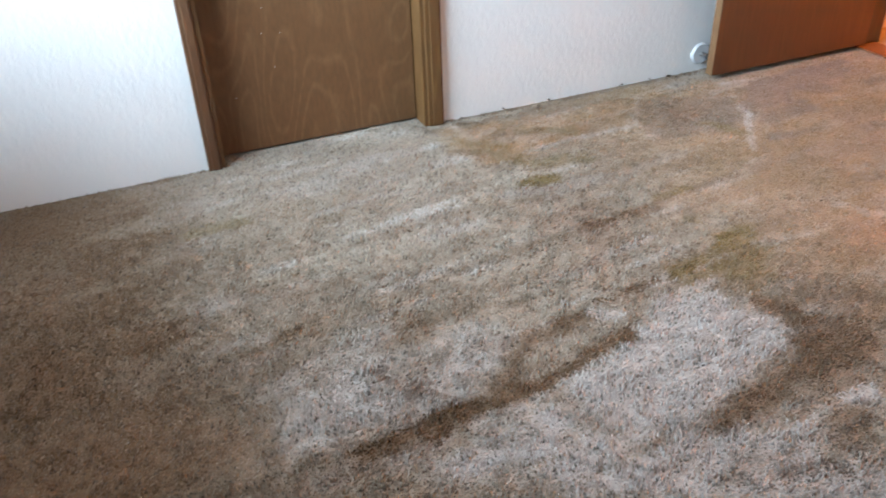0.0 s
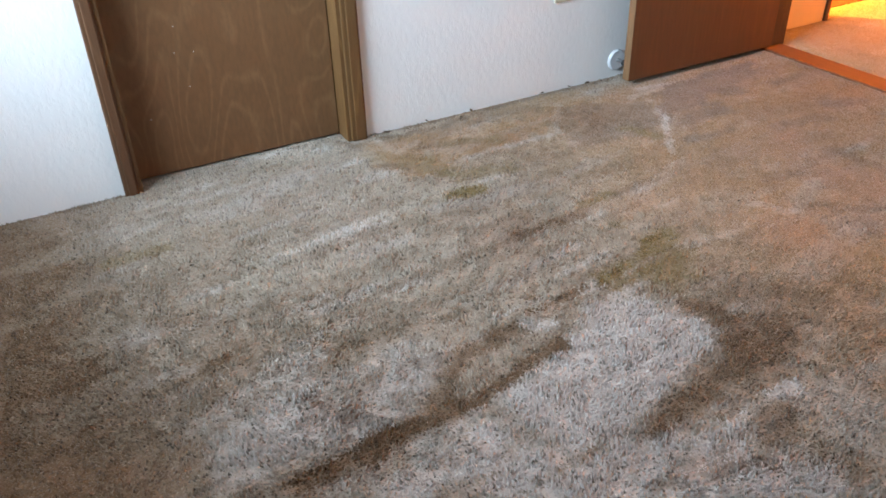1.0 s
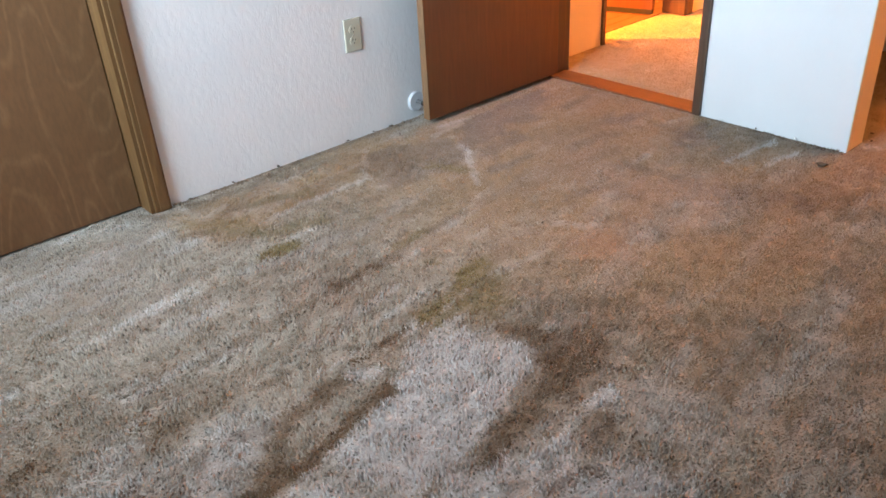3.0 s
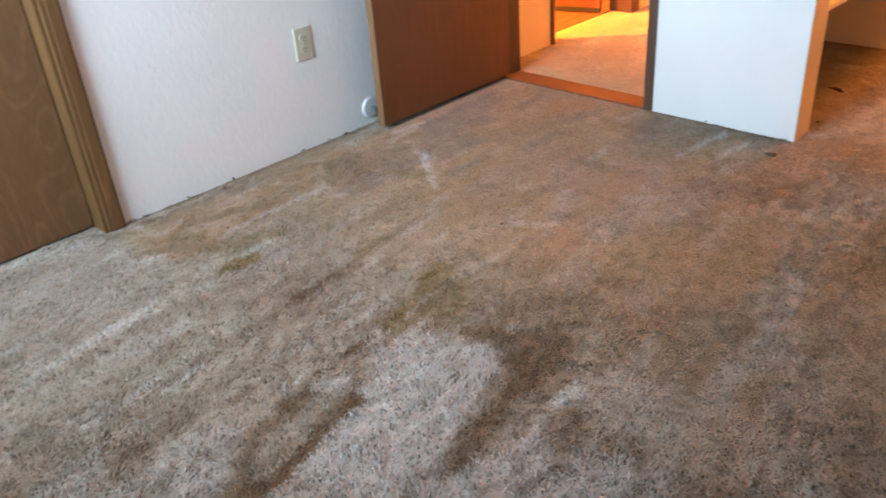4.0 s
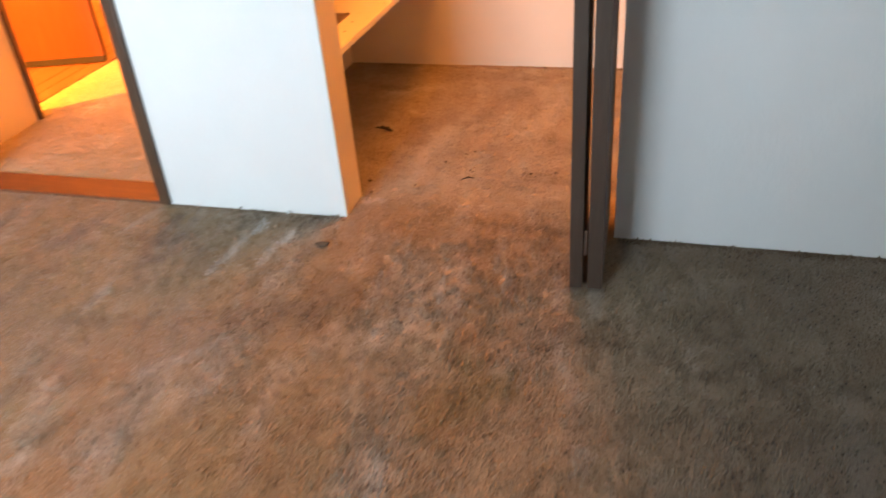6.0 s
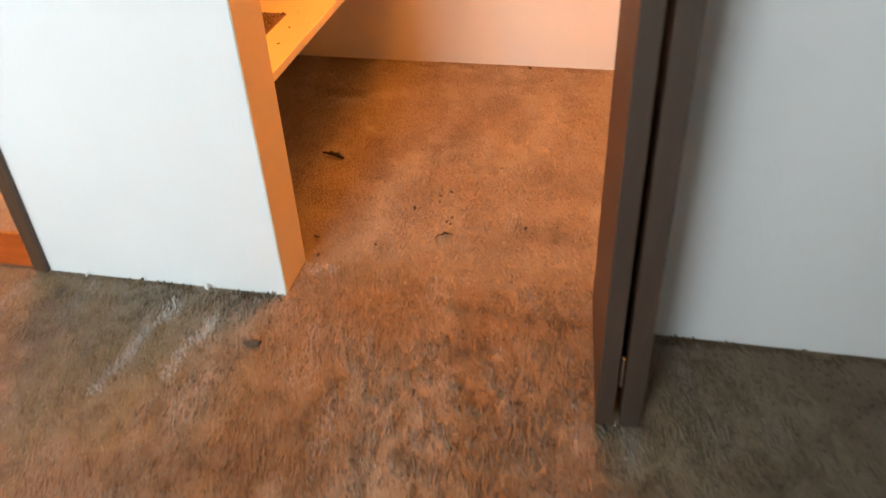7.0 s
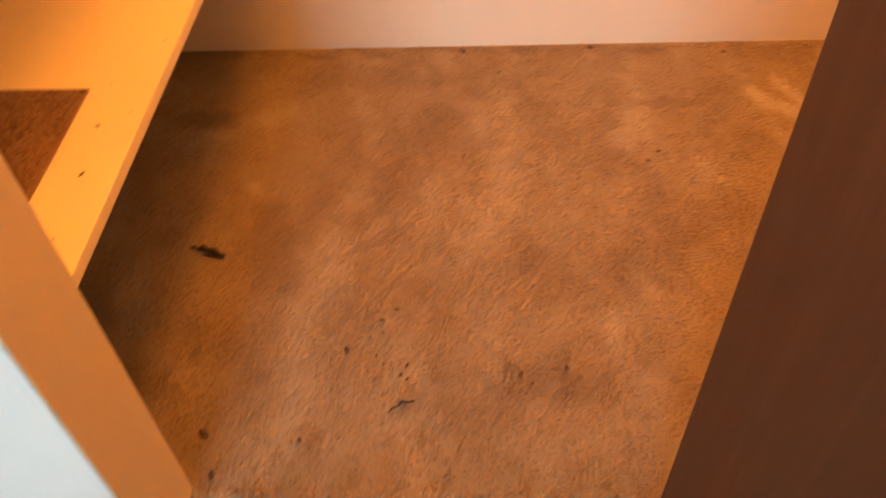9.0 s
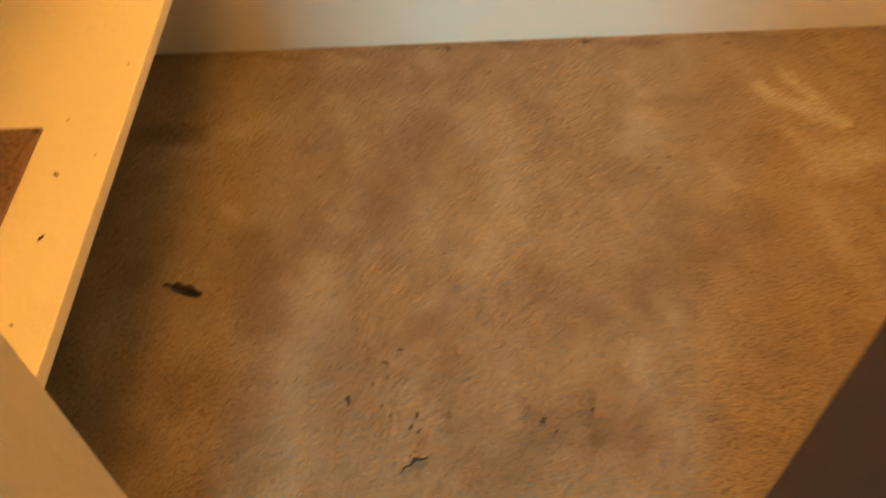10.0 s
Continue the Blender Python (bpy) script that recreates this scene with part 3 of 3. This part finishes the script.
stain("brown", 0.035, 0.57, (2.97, 0.70), (2.90, 0.74))
stain("pale", 0.028, 0.45, (3.14, 1.08), (3.22, 1.00), (3.30, 0.98))
stain("pale", 0.016, 1.00, (4.02, 0.15), (3.97, 0.08), (3.93, 0.02))
stain("pale", 0.014, 0.90, (4.08, 0.08), (3.98, 0.04))
stain("pale", 0.030, 0.45, (3.90, 1.28), (3.98, 1.12))
stain("pale", 0.030, 0.45, (3.90, 0.42), (3.97, 0.38))
stain("pale", 0.030, 0.45, (3.81, 0.07), (3.84, 0.01))
stain("pale", 0.012, 0.55, (3.75, 1.14), (3.74, 1.12))
stain("brown", 0.030, 0.52, (3.98, 1.34), (3.96, 1.23))
stain("brown", 0.040, 0.39, (3.32, 0.65), (3.31, 0.57))
stain("brown", 0.040, 0.39, (3.68, 1.10), (3.52, 1.05))
stain("brown", 0.060, 0.34, (4.12, 1.05), (4.10, 0.75))
# thin dark lines in the carpet along the other wall bases
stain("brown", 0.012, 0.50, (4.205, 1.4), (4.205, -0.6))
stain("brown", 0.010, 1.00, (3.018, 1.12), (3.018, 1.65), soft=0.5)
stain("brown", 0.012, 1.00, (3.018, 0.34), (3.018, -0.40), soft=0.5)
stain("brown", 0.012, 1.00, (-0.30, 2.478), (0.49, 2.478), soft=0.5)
stain("pale", 0.035, 0.50, (3.36, 1.00), (3.60, 0.98))
stain("pale", 0.040, 0.40, (3.60, 0.70), (3.85, 0.66))
stain("brown", 0.050, 0.39, (3.75, 0.88), (3.95, 0.80))
stain("brown", 0.050, 0.39, (3.55, 0.45), (3.70, 0.25))
patch("tan", 0.060, 1.0, (2.26, 2.27), (2.60, 2.36), (3.02, 2.36), (3.02, 1.72), (2.60, 1.55), (2.05, 1.65), (2.24, 2.03))
stain("brown", 0.030, 0.60, (2.34, 2.20), (2.70, 2.25))
# more of the shadow before the pier, painted as a brown patch
patch("brown", 0.030, 0.45, (2.62, 1.64), (2.98, 1.62), (2.98, 1.36), (2.74, 1.34))


def masks(x, y):
    """Brown, olive and pale soiling at the places x, y, each from 0 to 1; brown and pale also hold painted shade and
    daylight.
    """
    along, across = x * 0.99 + y * 0.12, y * 0.99 - x * 0.12
    wx = x + 0.05 * (fbm(x * 14, y * 14, 11) - 0.5)
    wy = y + 0.03 * (fbm(x * 14, y * 14, 21) - 0.5)
    streak = fbm(along * 7, across * 46, 101, 3)
    lumps = fbm(x * 24, y * 30, 31, 3)
    ragged = 1.2 * (streak - 0.5) + 1.3 * (lumps - 0.5)
    out = {k: np.zeros_like(x) for k in ("brown", "olive", "pale", "tan")}
    for kind, width, strength, points, soft in STAINS:
        d = np.full_like(x, 9.0)
        pts = points if len(points) > 1 else points * 2
        for (ax, ay), (bx, by) in zip(pts, pts[1:]):
            ux, uy = bx - ax, by - ay
            t = np.clip(((wx - ax) * ux + (wy - ay) * uy) / max(ux * ux + uy * uy, 1e-9), 0, 1)
            d = np.minimum(d, np.hypot(wx - ax - t * ux, wy - ay - t * uy))
        near = (width - d) / (width * soft)
        f = np.clip(0.5 + 0.5 * near + ragged * np.clip(1.9 + 0.7 * near, 0, 1), 0, 1)
        f = f * f * (3 - 2 * f) * strength * (0.95 + 0.4 * lumps)
        out[kind] = np.maximum(out[kind], np.clip(f, 0, 1))
    for kind, edge, strength, points in PATCHES:
        d, inside = np.full_like(x, 9.0), np.zeros(x.shape, dtype=bool)
        px, py = 0.6 * wx + 0.4 * x, 0.6 * wy + 0.4 * y
        for (ax, ay), (bx, by) in zip(points, points[1:] + points[:1]):
            ux, uy = bx - ax, by - ay
            t = np.clip(((px - ax) * ux + (py - ay) * uy) / max(ux * ux + uy * uy, 1e-9), 0, 1)
            d = np.minimum(d, np.hypot(px - ax - t * ux, py - ay - t * uy))
            if uy:
                inside ^= ((ay > py) != (by > py)) & (px < ax + (py - ay) * ux / uy)
        d = np.where(inside, d, -d)
        f = np.clip(0.5 + 0.55 * d / edge + 1.0 * ragged * np.clip(1.6 + 0.5 * d / edge, 0, 1), 0, 1)
        out[kind] = np.maximum(out[kind], np.clip(f * strength * (0.85 + 0.4 * lumps), 0, 1))
    step = lambda a, b: np.clip((x - a) / (b - a), 0, 1)
    closet = step(3.05, 3.25)
    traffic = np.clip((fbm(along * 2.0 + 5, across * 11.0, 41) - 0.47) * 5, 0, 1) * 0.38 * (0.3 + 1.4 * streak) * (1 - 0.7 * closet)
    blots = np.clip((fbm(x * 7, y * 11, 71) - 0.55) * 7, 0, 1) * 0.30 * (0.3 + 1.4 * lumps)
    mottle = np.clip((fbm(x * 16, y * 14, 131) - 0.50) * 5, 0, 1) * 0.30 * (0.4 + 1.2 * lumps) * closet
    # traffic soil to the east; west of x 0.62 soil plus painted shade
    soil_shade = (0.22 * step(1.4, 2.3) * (1 - closet) + 1.5 * step(0.62, 0.0)) * (0.35 + 1.2 * fbm(along * 3, across * 12, 111))
    thin = np.clip((fbm(along * 2.5 + 9, across * 30, 121, 3) - 0.55) * 9, 0, 1) * 0.42 * (1 - 0.8 * closet)
    # brown dots paint the shaded gaps between clumps of pile
    gap_flecks = np.clip((fbm(x * 85, y * 85, 151, 2) - 0.60) * 7, 0, 1) * 0.55 * (1 - closet)
    # brown deepens to the south-east: painted shade behind the bifold door
    corner_shade = np.clip((x - 1.3) / 0.9, 0, 1) * np.clip((0.62 - y) / 0.5, 0, 1) * 0.62 * (0.45 + fbm(x * 6, y * 6, 161)) * (1 - closet)
    soil_shade = np.maximum(np.maximum(soil_shade, gap_flecks), corner_shade)
    extra = np.maximum(np.maximum(traffic, blots), np.maximum(np.maximum(soil_shade, mottle), thin)) * (1 - 0.8 * out["pale"])
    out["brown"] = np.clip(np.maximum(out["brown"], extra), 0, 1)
    worn = step(1.35, 2.05) * (1 - closet) * np.clip((y + 0.3) / 1.3, 0, 1)
    worn *= np.clip(0.35 + (fbm(along * 3.5, across * 6, 141) - 0.35) * 3.4, 0, 1)
    doorway = step(2.6, 3.0) * (1 - closet) * np.clip((y - 0.30) / 0.2, 0, 1) * np.clip((1.25 - y) / 0.2, 0, 1)
    out["tan"] = np.clip(np.maximum(out["tan"], np.maximum(0.9 * worn, 0.45 * doorway)), 0, 1)
    wisps = np.clip((fbm(along * 5, across * 26, 81) - 0.57) * 7, 0, 1) * 0.45
    out["pale"] = np.maximum(out["pale"], wisps * (1 - out["brown"])) * (1 - 0.55 * out["tan"])
    return out


def store(me, values):
    for key, v in values.items():
        me.attributes.new(key, "FLOAT", "POINT").data.foreach_set("value", v.astype(np.float32))


def sheet(name, x0, x1, y0, y1, z, step, material, label):
    """A carpet backing as a fine grid that carries the stain masks."""
    nx, ny = max(2, round((x1 - x0) / step)), max(2, round((y1 - y0) / step))
    gx, gy = np.meshgrid(np.linspace(x0, x1, nx), np.linspace(y0, y1, ny))
    co = np.stack([gx.ravel(), gy.ravel(), np.full(gx.size, z)], -1)
    i = (np.arange(ny - 1)[:, None] * nx + np.arange(nx - 1)).ravel()
    me = bpy.data.meshes.new(name)
    me.from_pydata(co.tolist(), [], np.stack([i, i + 1, i + nx + 1, i + nx], -1).tolist())
    store(me, masks(co[:, 0], co[:, 1]))
    me.materials.append(material)
    return tagged(new(name, me), label, "carpet", kind="structure")


def pile(name, x0, x1, y0, y1, pitch, height, material, parent, seed, keep=None, z=0.0, stained=True):
    """Cut pile: one leaning, pointed tuft of yarn for every cell of a jittered grid."""
    rng = np.random.default_rng(seed)
    gx, gy = np.meshgrid(np.arange(x0, x1, pitch), np.arange(y0, y1, pitch))
    x = gx.ravel() + rng.uniform(-0.5, 0.5, gx.size) * pitch
    y = gy.ravel() + rng.uniform(-0.5, 0.5, gx.size) * pitch
    ok = (x > x0) & (x < x1) & (y > y0) & (y < y1)
    if keep is not None:
        ok &= keep(x, y)
    x, y = x[ok], y[ok]
    n = x.size
    m = masks(x + rng.normal(0, 0.004, n), y + rng.normal(0, 0.004, n)) if stained else {k: np.zeros(n) for k in ("brown", "olive", "pale", "tan")}
    wave = fbm(x * 7, y * 7, 51)
    clump = np.clip(0.5 + 1.5 * (fbm(x * 46, y * 46, 91, 3) - 0.5), 0, 1)
    ruffled = np.exp(-((x - 2.78) / 0.33) ** 2 - ((y - 0.66) / 0.30) ** 2)
    h = height * (0.5 + 0.6 * rng.random(n)) * (0.75 + 0.5 * wave) * (0.35 - 0.25 * ruffled + (1.3 + 0.9 * ruffled) * clump) * (1 - 0.25 * m["brown"] - 0.50 * m["tan"] * (1 - ruffled) + 0.35 * m["pale"])
    lean_a = 6.28 * fbm(x * 3, y * 3, 61) + rng.normal(0, 0.9, n)
    lean = pitch * (0.35 + 0.5 * rng.random(n))
    r = pitch * (0.62 + 0.25 * rng.random(n))
    a0 = rng.random(n) * 6.28
    co = np.zeros((n, 4, 3))
    for k in range(3):
        a = a0 + k * 2.0944
        co[:, k] = np.stack([x + r * np.cos(a), y + r * np.sin(a), np.full(n, z - 0.004)], -1)
    co[:, 3] = np.stack([x + lean * np.cos(lean_a), y + lean * np.sin(lean_a), z - 0.003 + h], -1)
    base = (np.arange(n) * 4)[:, None, None]
    faces = (base + np.array([[0, 1, 3], [1, 2, 3], [2, 0, 3]])).reshape(-1)
    me = bpy.data.meshes.new(name)
    me.vertices.add(n * 4)
    me.vertices.foreach_set("co", co.ravel().astype(np.float32))
    me.loops.add(faces.size)
    me.loops.foreach_set("vertex_index", faces.astype(np.int32))
    me.polygons.add(n * 3)
    me.polygons.foreach_set("loop_start", np.arange(0, faces.size, 3, dtype=np.int32))
    me.update(calc_edges=True)
    me.polygons.foreach_set("use_smooth", np.ones(n * 3, dtype=bool))
    store(me, {k: np.repeat(v, 4) for k, v in m.items()})
    me.materials.append(material)
    ob = new(name, me)
    ob.parent = parent
    return tagged(ob, kind="stuff")


PITCH = 0.0056
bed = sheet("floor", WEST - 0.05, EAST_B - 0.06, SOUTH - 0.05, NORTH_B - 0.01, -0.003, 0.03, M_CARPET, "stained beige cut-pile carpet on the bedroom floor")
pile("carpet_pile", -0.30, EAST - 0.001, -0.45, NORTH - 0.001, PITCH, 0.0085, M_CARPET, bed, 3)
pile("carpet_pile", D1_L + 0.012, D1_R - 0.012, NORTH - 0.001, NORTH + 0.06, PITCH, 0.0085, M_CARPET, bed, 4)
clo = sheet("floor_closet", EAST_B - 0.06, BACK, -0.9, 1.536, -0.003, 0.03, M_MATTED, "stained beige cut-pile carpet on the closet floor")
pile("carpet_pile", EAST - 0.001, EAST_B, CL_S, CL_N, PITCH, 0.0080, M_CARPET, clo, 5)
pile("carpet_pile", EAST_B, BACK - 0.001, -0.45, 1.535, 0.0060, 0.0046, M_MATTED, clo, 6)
hall = sheet("floor_hall", EAST_B - 0.02, HALL_E, HALL_S, HALL_N + THICK - 0.002, -0.003, 0.05, M_HALL_CARPET, "worn cream carpet on the hall floor")
pile("carpet_pile", EAST_B - 0.011, 4.9, HALL_S, HALL_N, 0.0068, 0.0042, M_HALL_CARPET, hall, 7, stained=False)
pile("carpet_pile", B3_L, B3_R, HALL_N, HALL_N + THICK, 0.0068, 0.0042, M_HALL_CARPET, hall, 8, stained=False)

# a scrap of brown carpet on the lower shelf
scrap = thing("carpet_offcut", "scrap of dark brown carpet lying on the closet shelf", "carpet", (0, 0, 0.417))
part("backing", box((EAST_B + 0.006, 1.214, 0.0003), (3.486, 1.532, 0.004), 0.001), M_OFFCUT, scrap)
pile("nap", EAST_B + 0.008, 3.484, 1.216, 1.530, 0.006, 0.006, M_OFFCUT, scrap, 9, z=0.006, stained=False)

# ---- loose bits ----
def twig(points, radius, label, material=None):
    x, y, z = points[0]
    pts = [(a - x, b - y, c - z) for a, b, c in points]
    n = len(pts)
    ob = finish("twig", tube(pts, [radius * (0.22 + 0.8 * math.sin(math.pi * ((i + 0.6) / n) ** 1.6) + 0.22 * math.sin(i * 2.7)) for i in range(n)], 7), material or M_BARK, smooth=True)
    ob.matrix_world = pose(x, y, z)
    return tagged(ob, label, "twig")


def crumb(x, y, z, size, flat=0.5, label="small dark crumb lying on the carpet"):
    bm = bmesh.new()
    bmesh.ops.create_icosphere(bm, subdivisions=2, radius=size)
    for v in bm.verts:
        k = 1 + 0.7 * noise.noise(v.co * (1.3 / size) + Vector((x * 37, y * 53, 0)))
        v.co = Vector((v.co.x * k * 1.5, v.co.y * k * 0.65, v.co.z * k * flat))
    ob = finish("crumb", bm, M_CRUMB, smooth=True)
    ob.matrix_world = pose(x, y, z, 0, 0, (x * 911) % 180)
    return tagged(ob, label, "crumb")


twig([(3.592, 1.219, 0.006), (3.592, 1.212, 0.008), (3.587, 1.203, 0.008), (3.588, 1.194, 0.010), (3.582, 1.184, 0.010), (3.581, 1.174, 0.009), (3.574, 1.164, 0.008), (3.573, 1.155, 0.006)], 0.0062, "dark dry twig lying on the closet carpet")
twig([(3.259, 0.846, 0.006), (3.266, 0.841, 0.009), (3.268, 0.833, 0.010), (3.276, 0.827, 0.011), (3.275, 0.818, 0.010), (3.279, 0.810, 0.007)], 0.0024, "small curled dry stem on the closet carpet")
for x, y, s in ((2.872, 1.119, 0.012), (3.371, 0.919, 0.0045), (3.325, 0.832, 0.0028), (3.318, 0.822, 0.0028), (3.43, 0.868, 0.003), (3.395, 0.885, 0.002), (3.36, 0.872, 0.002),
                (3.345, 0.86, 0.002), (3.327, 0.651, 0.004), (3.338, 0.582, 0.0035), (3.309, 0.635, 0.0022), (3.404, 0.865, 0.0025), (3.451, 0.846, 0.003), (3.342, 0.824, 0.003), (3.225, 1.110, 0.006), (4.104, 0.666, 0.003), (3.837, 0.366, 0.003), (4.17, 0.173, 0.004), (3.81, 0.39, 0.003), (3.215, 0.97, 0.003), (0.915, 1.867, 0.005), (0.57, 1.99, 0.004),
                (4.19, 0.745, 0.006), (4.195, 0.46, 0.005), (1.676, 2.474, 0.006), (1.50, 2.478, 0.004), (1.98, 2.476, 0.005), (2.10, 2.474, 0.004), (2.18, 2.470, 0.007), (2.24, 2.462, 0.005),
                (2.20, 2.45, 0.004), (1.34, 2.47, 0.005), (0.86, 2.02, 0.003), (1.98, 1.52, 0.004), (3.16, 1.085, 0.005), (3.02, 1.43, 0.004)):
    crumb(x, y, 0.007, s)
for x, y, s in ((3.015, 1.28, 0.006), (3.016, 1.56, 0.004)):
    chip = crumb(x, y, 0.006, s, 0.6, "chip of white wall paint lying on the carpet")
    chip.data.materials[0] = M_WALL
for x, y, s in ((3.412, 1.179, 0.0024), (3.324, 1.169, 0.0026), (3.50, 1.19, 0.0012), (3.44, 1.145, 0.0012), (3.22, 1.165, 0.0014), (3.60, 1.145, 0.0013)):
    crumb(x, y, 0.4185, s, 0.35, "tiny dark crumb on the cream shelf")

# ---- wooden bathroom floor, board by board ----
bath = structure("floor_bathroom", box((2.65, HALL_N + THICK - 0.002, -0.06), (HALL_E, 4.8, -0.008)), M_PLANK, "orange-brown wooden floor of the bathroom", "floor")
y = HALL_N + THICK
k = 0
while y < 4.2:
    x0 = 2.70
    part("plank", box((x0, y + 0.0006, -0.008), (4.9, y + 0.0694, 0.002 + 0.0006 * (k % 3)), 0.001), M_PLANK, bath)
    y += 0.07
    k += 1
